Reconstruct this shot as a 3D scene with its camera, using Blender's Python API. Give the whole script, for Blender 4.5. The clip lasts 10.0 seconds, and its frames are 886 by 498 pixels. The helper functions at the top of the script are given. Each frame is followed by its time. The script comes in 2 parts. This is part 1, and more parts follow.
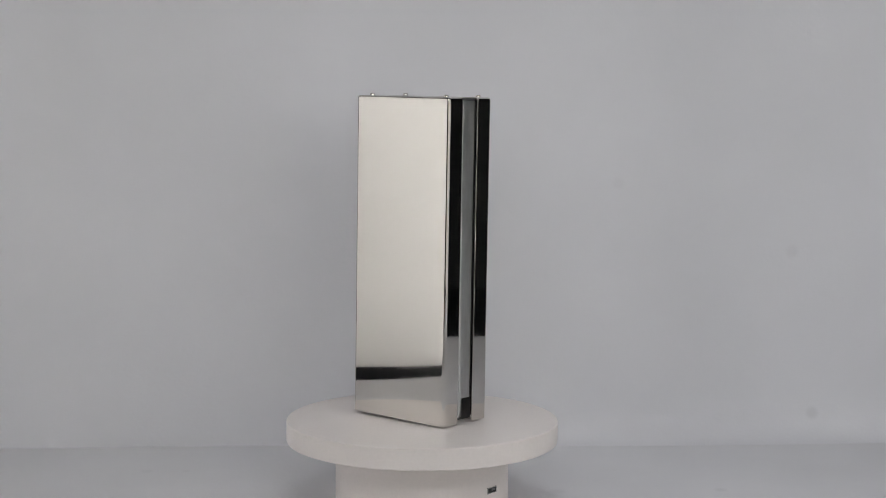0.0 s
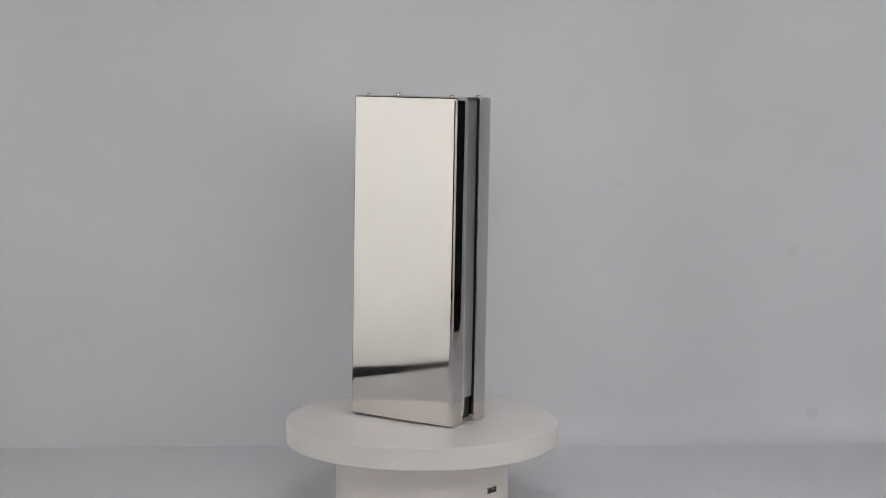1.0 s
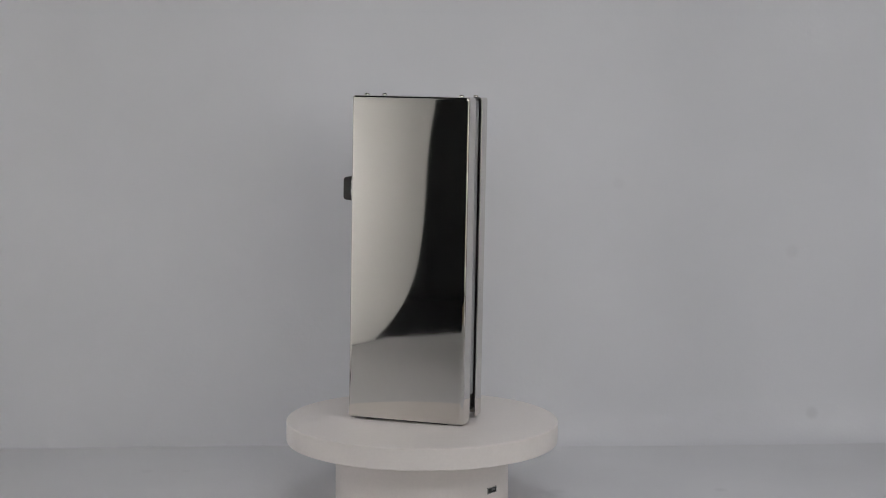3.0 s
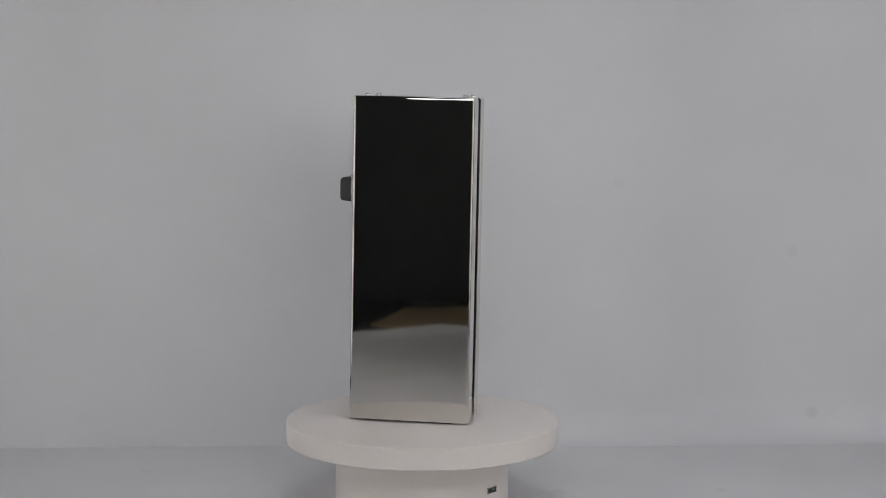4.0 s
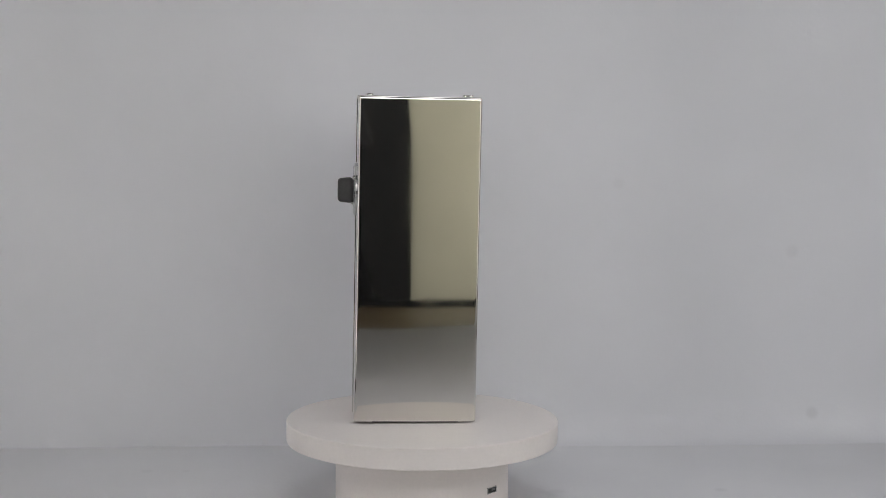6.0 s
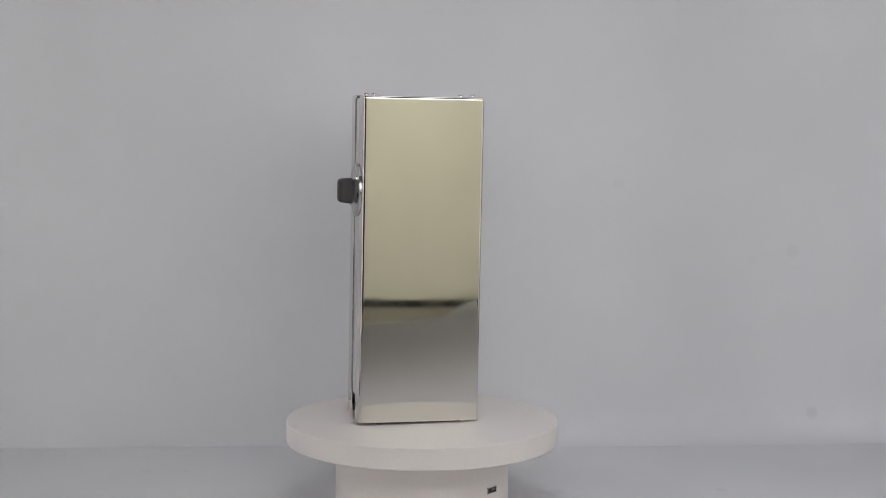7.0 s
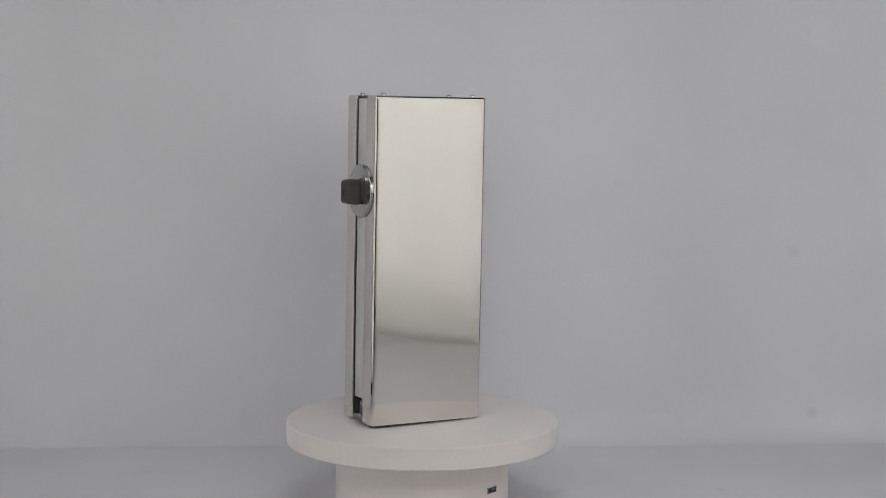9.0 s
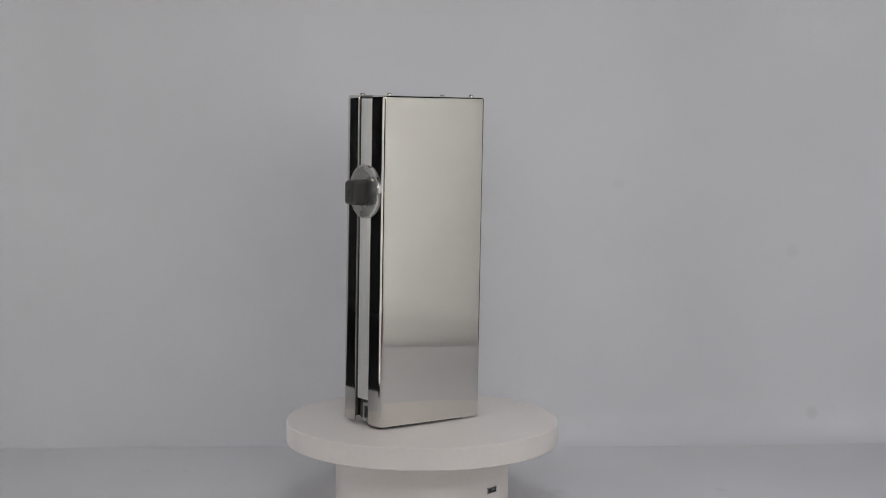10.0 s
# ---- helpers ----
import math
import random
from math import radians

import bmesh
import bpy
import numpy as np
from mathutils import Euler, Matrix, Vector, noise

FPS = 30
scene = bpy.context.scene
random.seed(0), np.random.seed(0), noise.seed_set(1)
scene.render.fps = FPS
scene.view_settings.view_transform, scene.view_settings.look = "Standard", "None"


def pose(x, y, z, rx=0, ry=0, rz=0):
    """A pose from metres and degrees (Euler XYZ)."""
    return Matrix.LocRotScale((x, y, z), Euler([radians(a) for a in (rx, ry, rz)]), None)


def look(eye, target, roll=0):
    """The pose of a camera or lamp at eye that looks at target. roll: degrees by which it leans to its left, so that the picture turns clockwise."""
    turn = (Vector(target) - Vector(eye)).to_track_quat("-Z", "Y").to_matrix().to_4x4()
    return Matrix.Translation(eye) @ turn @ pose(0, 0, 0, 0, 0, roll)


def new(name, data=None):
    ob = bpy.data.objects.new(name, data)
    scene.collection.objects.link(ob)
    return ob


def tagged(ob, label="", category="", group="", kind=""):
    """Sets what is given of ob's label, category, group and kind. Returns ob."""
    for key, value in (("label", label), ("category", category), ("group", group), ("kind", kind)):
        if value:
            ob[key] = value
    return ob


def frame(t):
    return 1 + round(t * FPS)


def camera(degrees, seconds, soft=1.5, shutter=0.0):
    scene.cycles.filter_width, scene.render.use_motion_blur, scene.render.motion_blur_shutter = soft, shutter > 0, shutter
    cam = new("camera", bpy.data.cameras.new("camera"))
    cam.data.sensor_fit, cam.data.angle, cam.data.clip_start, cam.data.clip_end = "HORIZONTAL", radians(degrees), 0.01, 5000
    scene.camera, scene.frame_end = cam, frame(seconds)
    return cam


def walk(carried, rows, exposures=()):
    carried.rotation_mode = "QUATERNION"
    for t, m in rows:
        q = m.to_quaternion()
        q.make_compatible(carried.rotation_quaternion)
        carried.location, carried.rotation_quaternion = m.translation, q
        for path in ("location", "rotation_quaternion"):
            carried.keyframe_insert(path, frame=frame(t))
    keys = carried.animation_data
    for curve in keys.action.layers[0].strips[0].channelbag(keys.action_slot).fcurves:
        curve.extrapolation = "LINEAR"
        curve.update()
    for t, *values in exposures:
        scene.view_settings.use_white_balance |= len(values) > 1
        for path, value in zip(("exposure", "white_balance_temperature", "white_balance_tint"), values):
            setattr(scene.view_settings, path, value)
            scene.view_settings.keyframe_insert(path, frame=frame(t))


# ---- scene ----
# Camera: a still tripod camera before a small turntable.
TOP = 0.045                       # height of the turntable's platform above the table paper
cam = camera(32.12, 10.0, soft=0.85)
EYE = (0.0, -0.7728, TOP + 0.1642)
AIM = (EYE[0] + 0.012887, EYE[1] + 0.994917, EYE[2] - 0.099875)
# the camera's automatic exposure drifts as the steel turns bright or dark
EXPOSURES = [(0.0, 0.28), (1.0, 0.25), (2.5, 0.06), (4.5, 0.21), (5.5, 0.30), (7.5, 0.32), (8.5, 0.26), (10.0, 0.15)]
walk(cam, [(0.0, look(EYE, AIM, 0.395)), (10.0, look(EYE, AIM, 0.395))], EXPOSURES)

# ---- light ----
world = bpy.data.worlds.new("dim_room")
scene.world = world
world.use_nodes = True
world.node_tree.nodes["Background"].inputs[0].default_value = (0.75, 0.85, 1.0, 1)
world.node_tree.nodes["Background"].inputs[1].default_value = 0.012


def area_lamp(name, eye, target, width, height, watts, colour, spread=180):
    data = bpy.data.lights.new(name, "AREA")
    data.shape, data.size, data.size_y = "RECTANGLE", width, height
    data.energy, data.color, data.spread = watts, colour, radians(spread)
    ob = new(name, data)
    ob.matrix_world = look(eye, target)
    return ob


# unseen fill, added low in front to brighten the platform rim and backdrop
area_lamp("front_fill", (0.15, -0.50, 0.335), (0.17, 0.10, 0.22), 0.70, 0.15, 0.54, (0.985, 0.98, 0.99), 130)
area_lamp("overhead_softbox", (0.13, -0.11, 0.72), (0.13, -0.09, 0.0), 0.45, 0.24, 0.155, (0.97, 0.975, 1.0), 77)
area_lamp("side_lamp", (-0.85, -0.21, 0.26), (-0.42, -0.20, 0.20), 0.46, 0.42, 2.32, (1.0, 0.995, 0.995), 66)
area_lamp("side_lamp", (0.93, -0.40, 0.265), (0.50, -0.405, 0.205), 0.50, 0.48, 2.22, (0.988, 1.0, 0.985), 68)
# added lamp, unseen: shines through the beige panel from behind to brighten it
area_lamp("panel_backlight", (0.95, -2.35, 0.32), (0.72, -1.72, 0.22), 0.80, 0.80, 10.5, (1.0, 0.97, 0.92), 120)


# ---- materials ----
def nodes_of(name):
    mat = bpy.data.materials.new(name)
    mat.use_nodes = True
    tree = mat.node_tree
    return mat, tree, tree.nodes["Principled BSDF"]


def add(tree, kind, **values):
    node = tree.nodes.new(kind)
    for key, value in values.items():
        node.inputs[key].default_value = value
    return node


def surface(name, colour, rough=0.5, metal=0.0, grain=200.0, vary=0.06, bump=0.0, stretch=(1, 1, 1), stain=0.05, coat=0.0, shine=0.5):
    """A colour with fine grain and broad blotches, a little uneven gloss and fine relief."""
    mat, tree, bsdf = nodes_of(name)
    link = tree.links.new
    coord = tree.nodes.new("ShaderNodeTexCoord")
    mapping = add(tree, "ShaderNodeMapping", Scale=stretch)
    link(coord.outputs["Object"], mapping.inputs["Vector"])
    fine = add(tree, "ShaderNodeTexNoise", Scale=grain, Detail=4.0)
    broad = add(tree, "ShaderNodeTexNoise", Scale=grain / 14, Detail=3.0)
    for n in (fine, broad):
        link(mapping.outputs[0], n.inputs["Vector"])
    last = None
    for n, amount in ((fine, vary), (broad, stain)):
        ramp = add(tree, "ShaderNodeMapRange")
        ramp.inputs["From Min"].default_value, ramp.inputs["From Max"].default_value = 0.3, 0.7
        ramp.inputs["To Min"].default_value, ramp.inputs["To Max"].default_value = 1 - amount, 1 + amount
        link(n.outputs["Fac"], ramp.inputs["Value"])
        if last is None:
            last = ramp
        else:
            mul = tree.nodes.new("ShaderNodeMath")
            mul.operation = "MULTIPLY"
            link(last.outputs[0], mul.inputs[0])
            link(ramp.outputs[0], mul.inputs[1])
            last = mul
    tint = tree.nodes.new("ShaderNodeVectorMath")
    tint.operation = "SCALE"
    tint.inputs[0].default_value = colour
    link(last.outputs[0], tint.inputs["Scale"])
    link(tint.outputs[0], bsdf.inputs["Base Color"])
    gloss = add(tree, "ShaderNodeMapRange")
    gloss.inputs["To Min"].default_value, gloss.inputs["To Max"].default_value = rough * 0.85, rough * 1.15
    link(broad.outputs["Fac"], gloss.inputs["Value"])
    link(gloss.outputs[0], bsdf.inputs["Roughness"])
    bsdf.inputs["Metallic"].default_value = metal
    bsdf.inputs["Coat Weight"].default_value = coat
    bsdf.inputs["Specular IOR Level"].default_value = shine
    if bump:
        relief = add(tree, "ShaderNodeBump", Strength=1.0, Distance=bump)
        link(fine.outputs["Fac"], relief.inputs["Height"])
        link(relief.outputs[0], bsdf.inputs["Normal"])
    return mat


def polished_steel():
    """Mirror-polished sheet: faint smears in the gloss, and the slow waves of pressed sheet metal."""
    mat, tree, bsdf = nodes_of("polished_steel")
    link = tree.links.new
    coord = tree.nodes.new("ShaderNodeTexCoord")
    wave = add(tree, "ShaderNodeTexNoise", Scale=17.0, Detail=0.0)
    smear = add(tree, "ShaderNodeTexNoise", Scale=70.0, Detail=4.0)
    mapping = add(tree, "ShaderNodeMapping", Scale=(1, 1, 0.25))
    link(coord.outputs["Object"], wave.inputs["Vector"])
    link(coord.outputs["Object"], mapping.inputs["Vector"])
    link(mapping.outputs[0], smear.inputs["Vector"])
    gloss = add(tree, "ShaderNodeMapRange")
    gloss.inputs["From Min"].default_value, gloss.inputs["From Max"].default_value = 0.3, 0.7
    gloss.inputs["To Min"].default_value, gloss.inputs["To Max"].default_value = 0.018, 0.045
    link(smear.outputs["Fac"], gloss.inputs["Value"])
    link(gloss.outputs[0], bsdf.inputs["Roughness"])
    relief = add(tree, "ShaderNodeBump", Strength=1.0, Distance=0.00013)
    link(wave.outputs["Fac"], relief.inputs["Height"])
    link(relief.outputs[0], bsdf.inputs["Normal"])
    bsdf.inputs["Base Color"].default_value = (0.700, 0.675, 0.642, 1)
    bsdf.inputs["Metallic"].default_value = 1.0
    # thin film of polishing haze
    haze = add(tree, "ShaderNodeBsdfPrincipled", Roughness=0.55, Metallic=1.0)
    haze.inputs["Base Color"].default_value = (0.62, 0.61, 0.60, 1)
    mix = add(tree, "ShaderNodeMixShader", Fac=0.021)
    link(bsdf.outputs[0], mix.inputs[1])
    link(haze.outputs[0], mix.inputs[2])
    link(mix.outputs[0], tree.nodes["Material Output"].inputs["Surface"])
    return mat


def sheet(name, colour, through_share, spots=()):
    """White diffusing sheet: part of the light passes through it. spots: (x, y, z, radius, depth) of grey marks."""
    mat, tree, bsdf = nodes_of(name)
    link = tree.links.new
    coord = tree.nodes.new("ShaderNodeTexCoord")
    fine = add(tree, "ShaderNodeTexNoise", Scale=380.0, Detail=3.0)
    broad = add(tree, "ShaderNodeTexNoise", Scale=9.0, Detail=3.0)
    for n in (fine, broad):
        link(coord.outputs["Object"], n.inputs["Vector"])
    ramp = add(tree, "ShaderNodeMapRange")
    ramp.inputs["From Min"].default_value, ramp.inputs["From Max"].default_value = 0.3, 0.7
    ramp.inputs["To Min"].default_value, ramp.inputs["To Max"].default_value = 0.97, 1.03
    link(broad.outputs["Fac"], ramp.inputs["Value"])
    last = ramp.outputs[0]
    for x, y, z, radius, depth in spots:
        far = tree.nodes.new("ShaderNodeVectorMath")
        far.operation = "DISTANCE"
        link(coord.outputs["Object"], far.inputs[0])
        far.inputs[1].default_value = (x, y, z)
        mark = add(tree, "ShaderNodeMapRange")
        mark.interpolation_type = "SMOOTHSTEP"
        mark.inputs["From Min"].default_value, mark.inputs["From Max"].default_value = radius * 0.4, radius * 1.3
        mark.inputs["To Min"].default_value, mark.inputs["To Max"].default_value = 1 - depth, 1.0
        link(far.outputs["Value"], mark.inputs["Value"])
        mul = tree.nodes.new("ShaderNodeMath")
        mul.operation = "MULTIPLY"
        link(last, mul.inputs[0])
        link(mark.outputs[0], mul.inputs[1])
        last = mul.outputs[0]
    tint = tree.nodes.new("ShaderNodeVectorMath")
    tint.operation = "SCALE"
    tint.inputs[0].default_value = colour
    link(last, tint.inputs["Scale"])
    link(tint.outputs[0], bsdf.inputs["Base Color"])
    bsdf.inputs["Roughness"].default_value = 0.55
    bsdf.inputs["Specular IOR Level"].default_value = 0.4
    relief = add(tree, "ShaderNodeBump", Strength=0.6, Distance=0.0002)
    link(fine.outputs["Fac"], relief.inputs["Height"])
    link(relief.outputs[0], bsdf.inputs["Normal"])
    if through_share:
        glow = tree.nodes.new("ShaderNodeBsdfTranslucent")
        link(tint.outputs[0], glow.inputs["Color"])
        mix = add(tree, "ShaderNodeMixShader", Fac=through_share)
        link(bsdf.outputs[0], mix.inputs[1])
        link(glow.outputs[0], mix.inputs[2])
        link(mix.outputs[0], tree.nodes["Material Output"].inputs["Surface"])
    return mat


STEEL = polished_steel()
SATIN = surface("satin_steel", (0.54, 0.535, 0.525), 0.27, 1.0, 900.0, 0.05, 0.00002, (1, 1, 0.05))
# one matt metal in two tones: grey for the body, paler for the strip
BODY = surface("grey_matt_metal", (0.48, 0.485, 0.485), 0.42, 1.0, 700.0, 0.06, 0.00003, (1, 1, 0.15))
PALE_METAL = surface("pale_matt_metal", (0.80, 0.80, 0.79), 0.42, 1.0, 700.0, 0.05, 0.00003, (1, 1, 0.15))
CAST = surface("dark_cast_metal", (0.20, 0.20, 0.20), 0.45, 0.9, 500.0, 0.12, 0.00005)
SCREW = surface("zinc_screw", (0.62, 0.61, 0.58), 0.25, 1.0, 900.0, 0.06)
KNOB = surface("charcoal_plastic", (0.045, 0.043, 0.042), 0.60, 0.0, 900.0, 0.12, 0.00003)
# near-black for solid blocks; paints the shade inside socket and slot
HOLLOW_SHADE = surface("hollow_shade_black", (0.012, 0.012, 0.012), 0.6, 0.0, 400.0, 0.1)
GASKET = surface("grey_gasket", (0.46, 0.47, 0.47), 0.35, 0.0, 500.0, 0.05)
PLASTIC = surface("warm_white_plastic", (0.86, 0.805, 0.775), 0.34, 0.0, 600.0, 0.015, 0.000006, stain=0.012)
WOOD = surface("brown_wood", (0.31, 0.22, 0.10), 0.35, 0.0, 60.0, 0.25, 0.0001, (0.12, 1, 1), stain=0.2)
CAMERA = surface("black_camera_plastic", (0.032, 0.032, 0.033), 0.5, 0.0, 300.0, 0.1, 0.00004)
LENS = surface("coated_glass", (0.012, 0.012, 0.016), 0.06, 0.0, 100.0, 0.05, coat=0.5)
TABLE = surface("black_tabletop", (0.015, 0.015, 0.016), 0.85, 0.0, 90.0, 0.2, 0.00005, shine=0.0)
# near-black so that the room's lack of light sits in its colour
DARK = surface("unlit_room_dark", (0.030, 0.031, 0.033), 0.9, 0.0, 8.0, 0.15)
SPOTS = ((0.1163, 0.1423, 0.1572, 0.0040, 0.035), (0.2233, 0.1509, 0.1163, 0.0042, 0.050), (0.2383, 0.1521, 0.0167, 0.0042, 0.100))
SMEARS = ((-0.1518, 0.0620, 0.0000, 0.0040, 0.050), (-0.1301, 0.0623, 0.0000, 0.0030, 0.050), (0.1587, 0.0262, 0.0000, 0.0040, 0.080), (0.1498, 0.1301, 0.0000, 0.0050, 0.030), (0.0711, 0.0215, 0.0000, 0.0050, 0.070))
BACK = sheet("backdrop_paper", (0.735, 0.737, 0.772), 0.0, SPOTS)
PAPER = sheet("table_paper", (0.745, 0.747, 0.772), 0.0, SMEARS)
BEIGE = sheet("beige_translucent", (0.77, 0.765, 0.69), 0.5)
FABRIC = sheet("diffuser_fabric", (0.86, 0.853, 0.842), 0.5)


# ---- mesh helpers ----
def part(name, bm, material, parent=None, label="", smooth=True):
    """Links a bmesh as one mesh object, under a thing or a part."""
    mesh = bpy.data.meshes.new(name)
    bmesh.ops.recalc_face_normals(bm, faces=bm.faces)
    for face in bm.faces:
        face.smooth = smooth
    for edge in bm.edges:
        edge.smooth = not (len(edge.link_faces) == 2 and edge.calc_face_angle() > 0.9)
    bm.to_mesh(mesh)
    bm.free()
    mesh.materials.append(material)
    ob = new(name, mesh)
    if smooth:
        even = ob.modifiers.new("even_normals", "WEIGHTED_NORMAL")
        even.keep_sharp = True
    if parent:
        ob.parent = parent
    if label:
        tagged(ob, label)
    return ob


def box(bm, lo, hi, bevel=0.0, segments=2):
    made = bmesh.ops.create_cube(bm, size=1.0)["verts"]
    for v in made:
        v.co = Vector([lo[i] + (v.co[i] + 0.5) * (hi[i] - lo[i]) for i in range(3)])
    if bevel:
        edges = list({e for v in made for e in v.link_edges})
        bmesh.ops.bevel(bm, geom=edges, offset=bevel, segments=segments, profile=0.5, affect="EDGES")
    return bm


def lathe(bm, profile, steps=64, turn=None):
    """Revolves (radius, height) pairs round z, then applies turn."""
    rings = []
    for radius, height in profile:
        if radius < 1e-7:
            rings.append([bm.verts.new((0, 0, height))])
        else:
            rings.append([bm.verts.new((radius * math.cos(2 * math.pi * k / steps), radius * math.sin(2 * math.pi * k / steps), height)) for k in range(steps)])
    for a, b in zip(rings, rings[1:]):
        for k in range(steps):
            j = (k + 1) % steps
            if len(a) == 1 and len(b) > 1:
                bm.faces.new((a[0], b[k], b[j]))
            elif len(b) == 1 and len(a) > 1:
                bm.faces.new((a[k], a[j], b[0]))
            elif len(a) > 1:
                bm.faces.new((a[k], a[j], b[j], b[k]))
    if turn:
        bmesh.ops.transform(bm, matrix=turn, verts=[v for ring in rings for v in ring])
    return bm


def grid_sheet(place, nu, nv, thick):
    """A thin sheet over place(u, v), u and v from 0 to 1, with real thickness."""
    bm = bmesh.new()
    rows = [[bm.verts.new(place(i / nu, j / nv)) for i in range(nu + 1)] for j in range(nv + 1)]
    for j in range(nv):
        for i in range(nu):
            bm.faces.new((rows[j][i], rows[j][i + 1], rows[j + 1][i + 1], rows[j + 1][i]))
    bmesh.ops.recalc_face_normals(bm, faces=bm.faces)
    bmesh.ops.solidify(bm, geom=list(bm.faces), thickness=thick)
    return bm


def smoothstep(a, b, x):
    t = min(1.0, max(0.0, (x - a) / (b - a)))
    return t * t * (3 - 2 * t)


# ---- the room and the small photo stage ----
def room():
    # closed shell added round the stage; gives dark surroundings, keeps world light out
    for name, lo, hi in (("floor", (-2.5, -3.5, -0.78), (2.5, 1.6, -0.75)), ("ceiling", (-2.5, -3.5, 1.9), (2.5, 1.6, 1.93)),
                         ("wall_north", (-2.5, 1.6, -0.75), (2.5, 1.65, 1.9)), ("wall_south", (-2.5, -3.55, -0.75), (2.5, -3.5, 1.9)),
                         ("wall_west", (-2.55, -3.5, -0.75), (-2.5, 1.6, 1.9)), ("wall_east", (2.5, -3.5, -0.75), (2.55, 1.6, 1.9))):
        ob = part(name, box(bmesh.new(), lo, hi), DARK, smooth=False)
        tagged(ob, "plain dark surface of the unlit room around", name.split("_")[0], kind="structure")


def table():
    thing = tagged(new("table"), "round black table under the white paper sheet", "table")
    part("tabletop", lathe(bmesh.new(), ((0, -0.003), (0.833, -0.003), (0.842, -0.004), (0.846, -0.008), (0.846, -0.028), (0.842, -0.033), (0, -0.033)), 128), TABLE, thing)
    for x in (-0.48, 0.48):
        for y in (-0.48, 0.48):
            part("leg", box(bmesh.new(), (x - 0.03, y - 0.03, -0.75), (x + 0.03, y + 0.03, -0.033), 0.003), TABLE, thing)
    def veneer_at(u, v):
        x = -0.29 + 0.67 * u
        return (x, -0.58 - v * (math.sqrt(0.768 ** 2 - x * x) - 0.58), -0.0022)
    part("veneer", grid_sheet(veneer_at, 24, 4, 0.0007), WOOD, thing, "brown wood veneer along the round edge")


def stage():
    # paper over the table, one front corner cut off, the other drawn out
    def floor_at(u, v):
        x = -0.358 + u * 0.873
        out = 0.082 * smoothstep(0.29, 0.41, x) - 0.078 * smoothstep(0.408, 0.428, x)
        front = -0.606 - out + 1.1 * max(0.0, -0.20 - x)
        return (x, 0.30 + v * (front - 0.30), -0.0003)
    tagged(part("table_paper", grid_sheet(floor_at, 180, 10, 0.0015), PAPER), "matt white paper sheet covering the table", "paper", kind="structure")

    # upright backdrop whose foot curls into the table paper, more on one side
    def back_at(u, v):
        x = -0.297 + u * 0.770
        foot = 0.133 + 0.08 * x
        radius = 0.0012 + 0.022 * smoothstep(0.18, 0.65, u)
        arc = 8 / 48
        curl = 0.003 * (1 - smoothstep(0.0, 0.13, u)) + 0.010 * smoothstep(0.95, 1.0, u)
        if v < arc:
            a = math.pi / 2 * v / arc
            y, z = foot - radius + radius * math.sin(a), radius - radius * math.cos(a)
        else:
            y, z = foot, radius + (v - arc) / (1 - arc) * 0.60
        return (x, y + curl, z + 0.0002 + 0.0011 * (1 - smoothstep(0.06, 0.22, u)))
    tagged(part("backdrop", grid_sheet(back_at, 40, 48, -0.0004), BACK), "pale grey-white paper backdrop with a few faint smudges", "backdrop", kind="structure")


def diffusers():
    # hanging white side screens; the first has a rounded lower front corner
    def left_at(u, v):
        z = v * 0.56
        front = -0.415 - 0.11 * (1 - math.exp(-z / 0.033))
        y = 0.090 + u * (front - 0.090)
        return (-0.418 + 0.053 * (1 - smoothstep(-0.36, 0.0, y)), y, z + 0.0005)
    ob = part("diffuser_screen", grid_sheet(left_at, 30, 80, 0.0015), FABRIC)
    tagged(ob, "white fabric diffuser screen with a rounded lower corner", "screen", "screens beside the turntable")

    def right_at(u, v):
        inward = smoothstep(0.15, 0.65, u)
        bend = 0.002 + (0.025 + 0.035 * inward) * (1 - smoothstep(0.86, 1.0, u))
        back = 0.50 + 0.04 * (1 - smoothstep(0.0, 0.45, u))
        if v < 0.25:
            a = math.pi / 2 * v / 0.25
            x, z = back - bend + bend * math.sin(a), bend - bend * math.cos(a)
        else:
            x, z = back, bend + (v - 0.25) / 0.75 * 0.53
        return (x, -u * (0.62 + 0.8 * min(z, 0.22)), z + 0.0016)
    ob = part("diffuser_screen", grid_sheet(right_at, 40, 48, -0.0012), FABRIC)
    tagged(ob, "white fabric diffuser screen with its foot curled onto paper", "screen", "screens beside the turntable")

    # beige panel beside the camera, made to glow by an added lamp behind
    bm = box(bmesh.new(), (-0.455, -0.004, 0.0), (0.70, 0.004, 1.65), 0.0015)
    board = part("beige_panel", bm, BEIGE)
    board.matrix_world = pose(0.72, -1.72, -0.75, 0, 0, 15)
    tagged(board, "plain beige upright panel standing on the floor behind the table", "screen")
    # thin strip slightly proud of the panel, drawn as a line across it
    part("cross_strip", box(bmesh.new(), (-0.45, -0.004, 0.597), (0.695, 0.0055, 0.606), 0.0015), BEIGE, board, "thin raised strip across the panel")


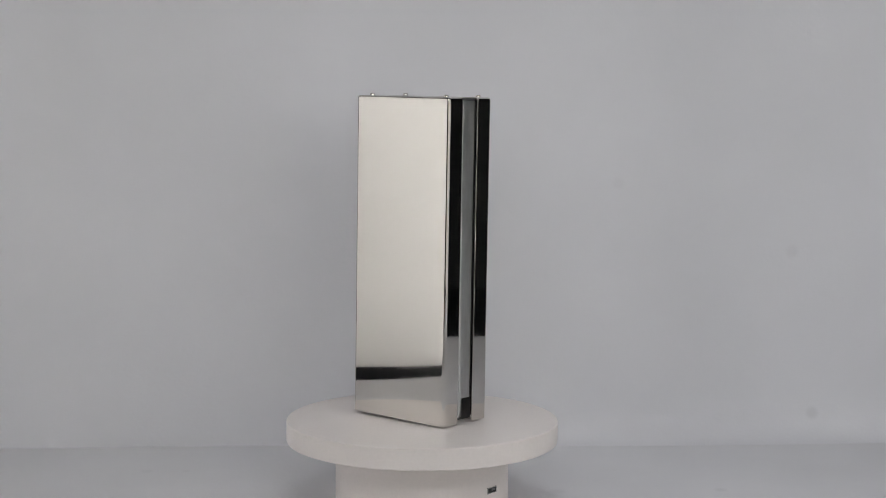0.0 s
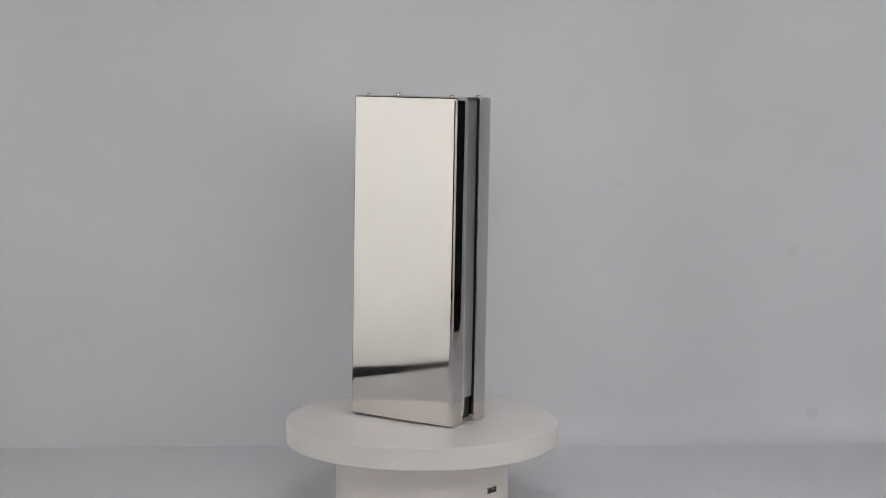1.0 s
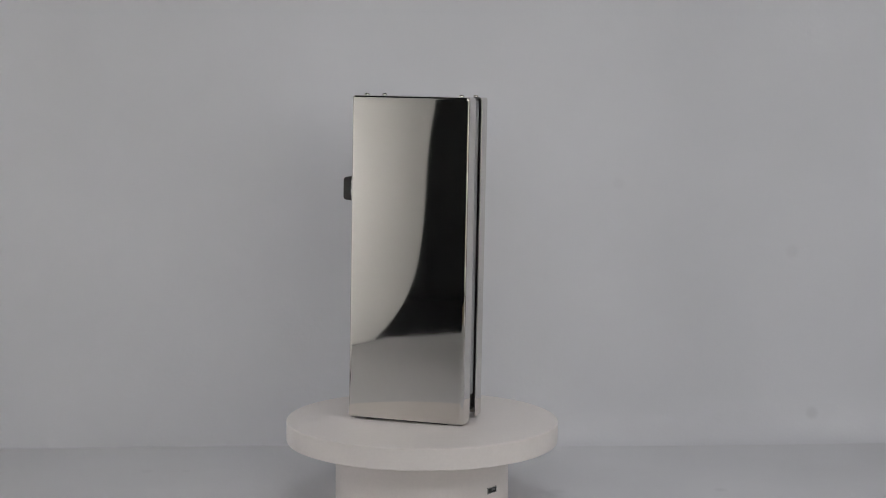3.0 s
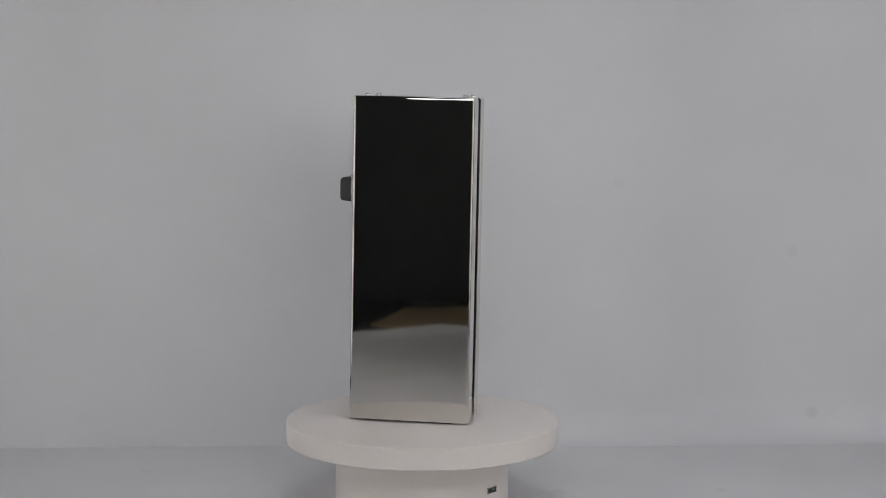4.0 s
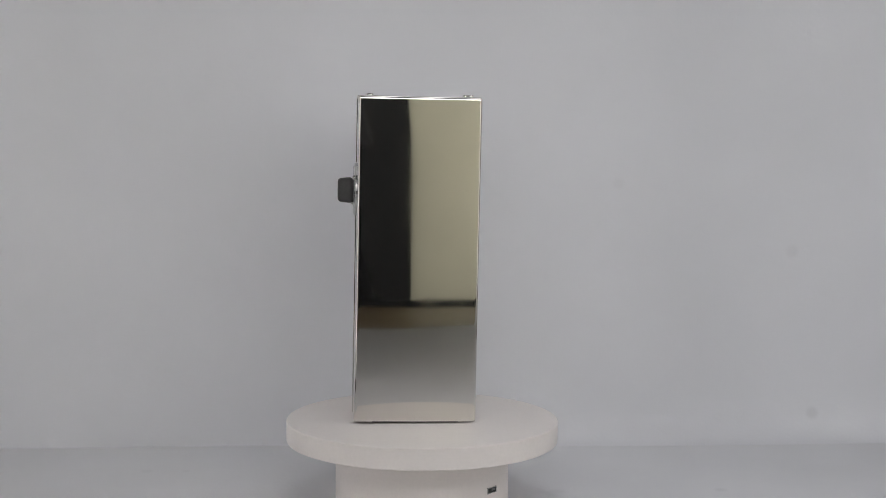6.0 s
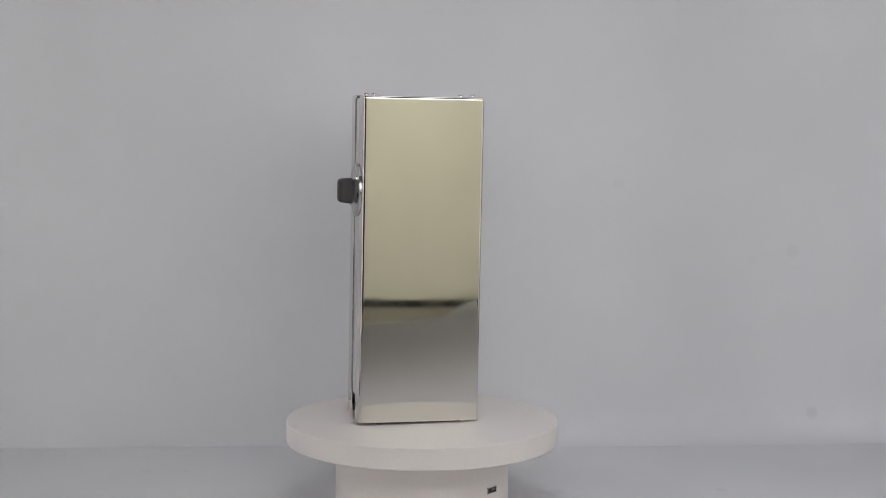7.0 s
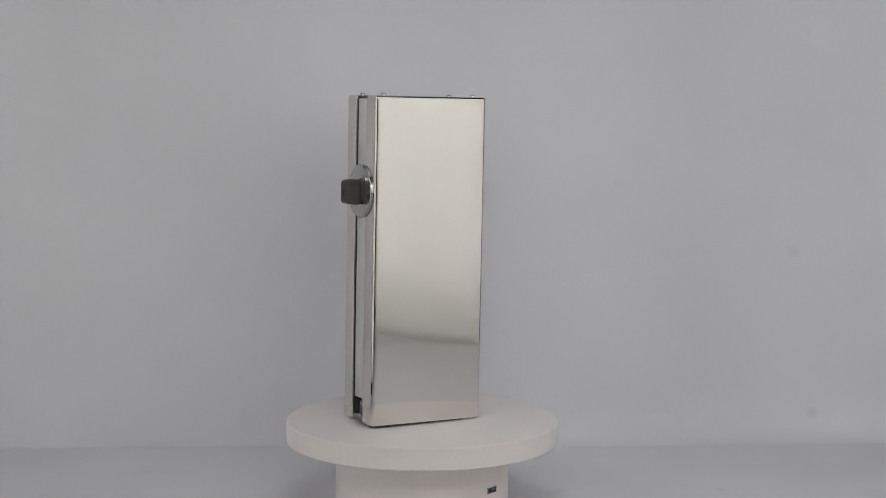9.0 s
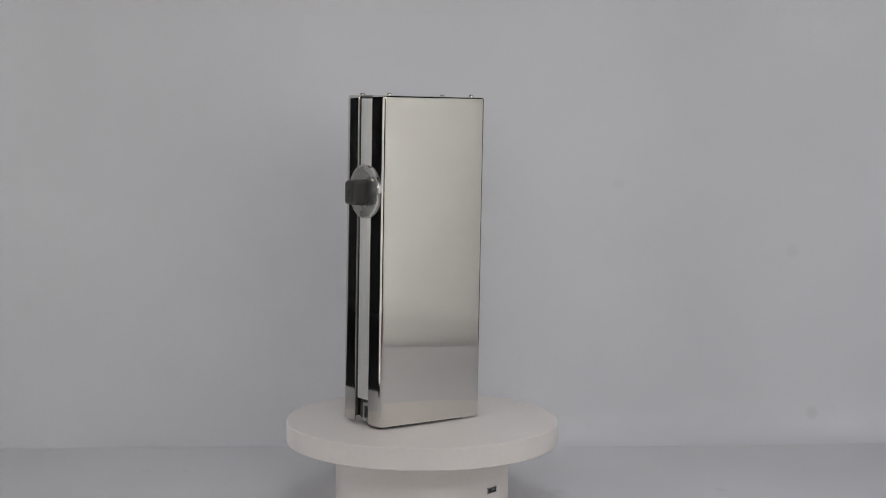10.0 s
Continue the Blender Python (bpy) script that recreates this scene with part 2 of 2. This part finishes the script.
def video_camera():
    """The camera that looks at the turntable, seen only in the polished steel."""
    thing = tagged(new("video_camera"), "black video camera on a slim black tripod beside the table", "camera")
    x, y, z = EYE[0] + 0.006, EYE[1] - 0.006, EYE[2]
    barrel = lathe(bmesh.new(), ((0.030, -0.004), (0.033, -0.001), (0.036, 0.0), (0.039, -0.001), (0.0395, -0.005), (0.0395, -0.050), (0.036, -0.054),
                                 (0.036, -0.075), (0, -0.075)), 64, Matrix.Rotation(-math.pi / 2, 4, "X"))
    ob = part("lens_barrel", barrel, CAMERA, thing, "black ribbed lens barrel")
    ob.location = (x, y, z)
    glass = lathe(bmesh.new(), ((0, -0.004), (0.012, -0.0046), (0.022, -0.0064), (0.0305, -0.0095), (0.0305, -0.020), (0, -0.020)), 48, Matrix.Rotation(-math.pi / 2, 4, "X"))
    ob = part("lens", glass, LENS, thing, "dark coated front lens")
    ob.location = (x, y, z)
    part("body", box(bmesh.new(), (x - 0.066, y - 0.150, z - 0.048), (x + 0.066, y - 0.074, z + 0.050), 0.008, 4), CAMERA, thing)
    part("tripod_head", box(bmesh.new(), (x - 0.025, y - 0.140, z - 0.085), (x + 0.025, y - 0.085, z - 0.0475), 0.005, 3), TABLE, thing)
    top = Vector((x, y - 0.115, z - 0.080))
    for angle in (-90, 20, 160):
        foot = Vector((x + 0.36 * math.cos(radians(angle)), y - 0.40 + 0.25 * math.sin(radians(angle)), -0.75))
        way = foot - top
        bm = lathe(bmesh.new(), ((0, 0), (0.013, 0), (0.013, way.length * 0.5), (0.0105, way.length * 0.505), (0.0105, way.length), (0, way.length)), 20)
        ob = part("leg", bm, TABLE, thing)
        ob.matrix_basis = Matrix.Translation(top) @ way.to_track_quat("Z", "Y").to_matrix().to_4x4()


# ---- turntable ----
def turntable():
    thing = tagged(new("turntable"), "warm white round plastic display turntable on white paper", "turntable")
    r, t = 0.069, 0.0108
    e = 0.0007
    disc = lathe(bmesh.new(), ((0, 0), (r - e, 0), (r - e * 0.3, -e * 0.3), (r, -e), (r, -t + e), (r - e * 0.3, -t + e * 0.3), (r - e, -t), (0.03, -t), (0, -t)), 160)
    platform = part("platform", disc, PLASTIC, thing)
    platform.location = (0, 0, TOP)
    b = 0.0441
    body = lathe(bmesh.new(), ((0, TOP - t - 0.0012), (0.040, TOP - t - 0.0012), (b - 0.0006, TOP - t - 0.0012), (b, TOP - t - 0.0018),
                               (b, 0.0035), (b - 0.001, 0.0022), (0, 0.0022)), 128)
    base = part("base", body, PLASTIC, thing)
    part("spindle", lathe(bmesh.new(), ((0, TOP - t), (0.012, TOP - t), (0.012, TOP - t - 0.0014), (0, TOP - t - 0.0014)), 32), CAST, thing)
    # supply socket let into the base; a near-black block paints its inner shade
    turn = pose(0, 0, 0, 0, 0, 51.5) @ pose(0, -b, 0.0147)
    bm = bmesh.new()
    w, h = 0.0036, 0.0015
    for lo, hi in (((-w, -0.0004, -h), (w, 0.002, -h + 0.0003)), ((-w, -0.0004, h - 0.0003), (w, 0.002, h)),
                   ((-w, -0.0004, -h), (-w + 0.0003, 0.002, h)), ((w - 0.0003, -0.0004, -h), (w, 0.002, h))):
        box(bm, lo, hi)
    frame_ring = part("socket_frame", bm, SATIN, base, "metal rim of the supply socket", smooth=False)
    frame_ring.matrix_basis = turn
    hollow = part("socket", box(bmesh.new(), (-w + 0.0002, -0.0002, -h + 0.0002), (w - 0.0002, 0.002, h - 0.0002)), HOLLOW_SHADE, base, "near-black block drawn as the supply socket's hollow", smooth=False)
    hollow.matrix_basis = turn
    tongue = part("socket_tongue", box(bmesh.new(), (-w * 0.1, -0.00035, -h * 0.2), (w * 0.75, 0.001, h * 0.55)), CAST, base, smooth=False)
    tongue.matrix_basis = turn
    return platform


# ---- the lock ----
W, T, H = 0.0609, 0.0331, 0.1628
DEEP = 0.0108
BULGE = 0.0003
LIFT = 0.0006                     # the covers end just above the platform
BEND = 0.0018                     # radius of the folded edges


def cover(lock, name, side, flare):
    """A pressed steel pan: face, four flanges and bent edges. side -1: face towards -y. flare: slopes by which its two long flanges stand open."""
    bm = bmesh.new()
    y0, y1 = (-T / 2, -T / 2 + DEEP) if side < 0 else (T / 2 - DEEP, T / 2)
    box(bm, (-W / 2, y0, LIFT), (W / 2, y1, H))
    open_y = y1 if side < 0 else y0
    back = [f for f in bm.faces if all(abs(v.co.y - open_y) < 1e-6 for v in f.verts)]
    back += [f for f in bm.faces if all(v.co.z < LIFT + 1e-6 for v in f.verts)]        # the lower end is cut off square
    bmesh.ops.delete(bm, geom=back, context="FACES")
    bent = [e for e in bm.edges if not e.is_boundary]
    bmesh.ops.bevel(bm, geom=bent, offset=BEND, segments=8, profile=0.62, affect="EDGES")
    # the pressed face bulges a little
    for axis, size, cuts in ((0, W / 2, [k / 7 for k in range(-6, 7)]), (2, H / 2, [k / 12 for k in range(-11, 12)])):
        for c in cuts:
            at, n = [0, 0, 0], [0, 0, 0]
            at[axis], n[axis] = c * size * 0.995 + (H / 2 if axis == 2 else 0), 1
            bmesh.ops.bisect_plane(bm, geom=list(bm.verts) + list(bm.edges) + list(bm.faces), plane_co=at, plane_no=n)
    face_y = y0 if side < 0 else y1
    for v in bm.verts:
        if abs(v.co.y - face_y) < 1e-6:
            u, w = abs(v.co.x) / (W / 2 - BEND), abs(v.co.z - H / 2) / (H / 2 - BEND)
            v.co.y += side * BULGE * max(0.0, 1 - u * u) * max(0.0, 1 - w ** 4 if v.co.z > H / 2 else 1.0)
        elif abs(v.co.x) > W / 2 - 1e-6:
            v.co.x += math.copysign(flare[v.co.x > 0] * (abs(v.co.y - face_y) - DEEP / 2), v.co.x)
    bmesh.ops.recalc_face_normals(bm, faces=bm.faces)
    mid = Vector((0, (y0 + y1) / 2, H / 2))
    if sum((f.calc_center_median() - mid).dot(f.normal) for f in bm.faces) < 0:
        bmesh.ops.reverse_faces(bm, faces=list(bm.faces))
    bmesh.ops.solidify(bm, geom=list(bm.faces), thickness=0.0008)
    # softly broken edges along the open side
    rim = [e for e in bm.edges if len(e.link_faces) == 2 and e.calc_face_angle() > 1.2 and all(abs(v.co.y - open_y) < 1e-6 for v in e.verts)]
    bmesh.ops.bevel(bm, geom=rim, offset=0.0003, segments=2, profile=0.5, affect="EDGES")
    return part(name, bm, STEEL, lock, "mirror-polished stainless steel cover")


def door_lock():
    lock = tagged(new("glass_door_lock"), "mirror-polished stainless steel glass door lock standing on the turntable", "door lock")
    cover(lock, "front_cover", -1, (0.032, 0.032))
    cover(lock, "back_cover", 1, (0.050, 0.002))
    # inner body in the glass slot
    bm = box(bmesh.new(), (-W / 2 + 0.0120, -0.0058, 0.0016), (W / 2 - 0.0065, 0.0054, 0.0130), 0.0003)
    box(bm, (-W / 2 + 0.0007, -0.0058, 0.0122), (W / 2 - 0.0120, 0.0044, H - 0.0016), 0.0003)
    box(bm, (W / 2 - 0.0124, -0.0057, 0.0128), (W / 2 - 0.0013, 0.0050, H - 0.0016), 0.0003)
    part("lock_body", bm, BODY, lock, "matt grey metal inner lock body")
    # thin strip over the body's narrow side, in the paler tone
    part("slot_strip", box(bmesh.new(), (-W / 2 + 0.0003, -0.0057, 0.0124), (-W / 2 + 0.0007, 0.0042, H - 0.0018), 0.0001), PALE_METAL, lock, "pale matt metal strip in the slot", smooth=False)
    part("inner_case", box(bmesh.new(), (-W / 2 + 0.009, -T / 2 + 0.0018, -0.0003), (W / 2 - 0.0085, T / 2 - 0.0016, H - 0.0022), 0.0004), CAST, lock, "dark grey cast inner case")
    part("top_strip", box(bmesh.new(), (-W / 2 + 0.0015, -T / 2 + DEEP + 0.0002, H - 0.0013), (W / 2 - 0.0015, T / 2 - DEEP - 0.0002, H - 0.0004), 0.0002), CAST, lock, smooth=False)
    # hollow end block below the body, with a square socket
    bm = bmesh.new()
    x0, x1 = -W / 2 + 0.0016, -W / 2 + 0.0089
    for lo, hi in (((x0, -0.0046, 0.0012), (x1, 0.0010, 0.0028)), ((x0, -0.0046, 0.0088), (x1, 0.0010, 0.0104)),
                   ((x0, -0.0046, 0.0028), (x1, -0.0036, 0.0088)), ((x0, 0.0000, 0.0028), (x1, 0.0010, 0.0088))):
        box(bm, lo, hi, 0.0002)
    part("end_block", bm, BODY, lock, "small metal end block with a square socket")
    # soft gasket strip along the slot, with a folded foot
    def strip(u, v):
        z = 0.0042 + v * (H - 0.0075)
        wide = 0.0008 + 0.0020 * (1 - smoothstep(0.05, 0.85, v)) * smoothstep(-0.004, 0.010, v)
        y = -T / 2 + DEEP + 0.0006 + wide * u
        return (W / 2 - 0.0016 + 0.0012 * math.sin(math.pi * u * 0.8), y, z)
    part("gasket", grid_sheet(strip, 8, 90, 0.0006), GASKET, lock, "pale grey flexible gasket strip")
    # clamping screws on the upper end
    for x, y in ((-0.0245, -0.0115), (-0.0240, 0.0130), (0.0250, -0.0120), (0.0250, 0.0125)):
        bm = lathe(bmesh.new(), ((0, -0.001), (0.0008, -0.001), (0.0008, 0.0003), (0.0012, 0.0004), (0.0013, 0.0009), (0.0010, 0.0013), (0.0005, 0.0014), (0.0004, 0.0008), (0, 0.0008)), 20)
        ob = part("clamp_screw", bm, SCREW, lock)
        ob.location = (x, y, H - 0.0003)
    # thumb turn on its round rose
    side = pose(-W / 2, -0.0010, 0.1157, 0, -90, 0)        # local z points out of the narrow side
    bm = lathe(bmesh.new(), ((0, -0.0004), (0.0133, -0.0004), (0.0133, 0.0008), (0.0130, 0.0012), (0.0124, 0.0014), (0, 0.0014)), 72)
    rose = part("rose", bm, SATIN, lock, "satin steel round rose")
    rose.matrix_basis = side
    for sx, sy in ((0.0062, -0.0082), (-0.0070, 0.0080)):
        bm = lathe(bmesh.new(), ((0, 0.0011), (0.0014, 0.0011), (0.0014, 0.0016), (0.0011, 0.0022), (0.0004, 0.0024), (0.0003, 0.0018), (0, 0.0018)), 20)
        ob = part("rose_screw", bm, SCREW, rose)
        ob.location = (sx, sy, 0)
    neck = part("neck", box(bmesh.new(), (-0.0054, -0.0038, 0.0010), (0.0054, 0.0038, 0.0026), 0.0009, 4), CAST, rose, "dark metal neck behind the thumb turn")
    neck.location = (-0.0005, 0.0010, 0)
    bm = box(bmesh.new(), (-0.0063, -0.0049, 0.0016), (0.0063, 0.0049, 0.0093), 0.0019, 5)
    for v in bm.verts:
        if v.co.z > 0.0055:
            v.co.x *= 0.94
            v.co.y *= 0.90
    turn = part("thumb_turn", bm, KNOB, rose, "charcoal grey square thumb turn")
    turn.location = (-0.0005, 0.0010, 0)
    # no recess is cut: the slot's shade is the inlay's colour
    part("slot", box(bmesh.new(), (-0.0022, -0.0008, 0.0086), (0.0016, 0.0008, 0.00936), 0.0001), HOLLOW_SHADE, turn, "near-black inlay drawn as the thumb turn's slot")
    return lock


room()
table()
stage()
diffusers()
video_camera()
PLATFORM = turntable()
LOCK = door_lock()


# ---- what moves ----
def motions():
    """The platform turns evenly and carries the lock with it."""
    start, speed = -0.7213, 0.13428
    rest = pose(-0.00477, 0.00289, TOP + 0.00055) @ Matrix.Rotation(0.01374, 4, "Y") @ Matrix.Rotation(0.00116, 4, "X")
    lock_rows, platform_rows = [], []
    for k in range(21):
        t = k * 0.5
        spin = Matrix.Rotation(start + speed * t, 4, "Z")
        lock_rows.append((t, spin @ rest))
        platform_rows.append((t, Matrix.Translation((0, 0, TOP)) @ spin))
    walk(PLATFORM, platform_rows)
    walk(LOCK, lock_rows)


motions()
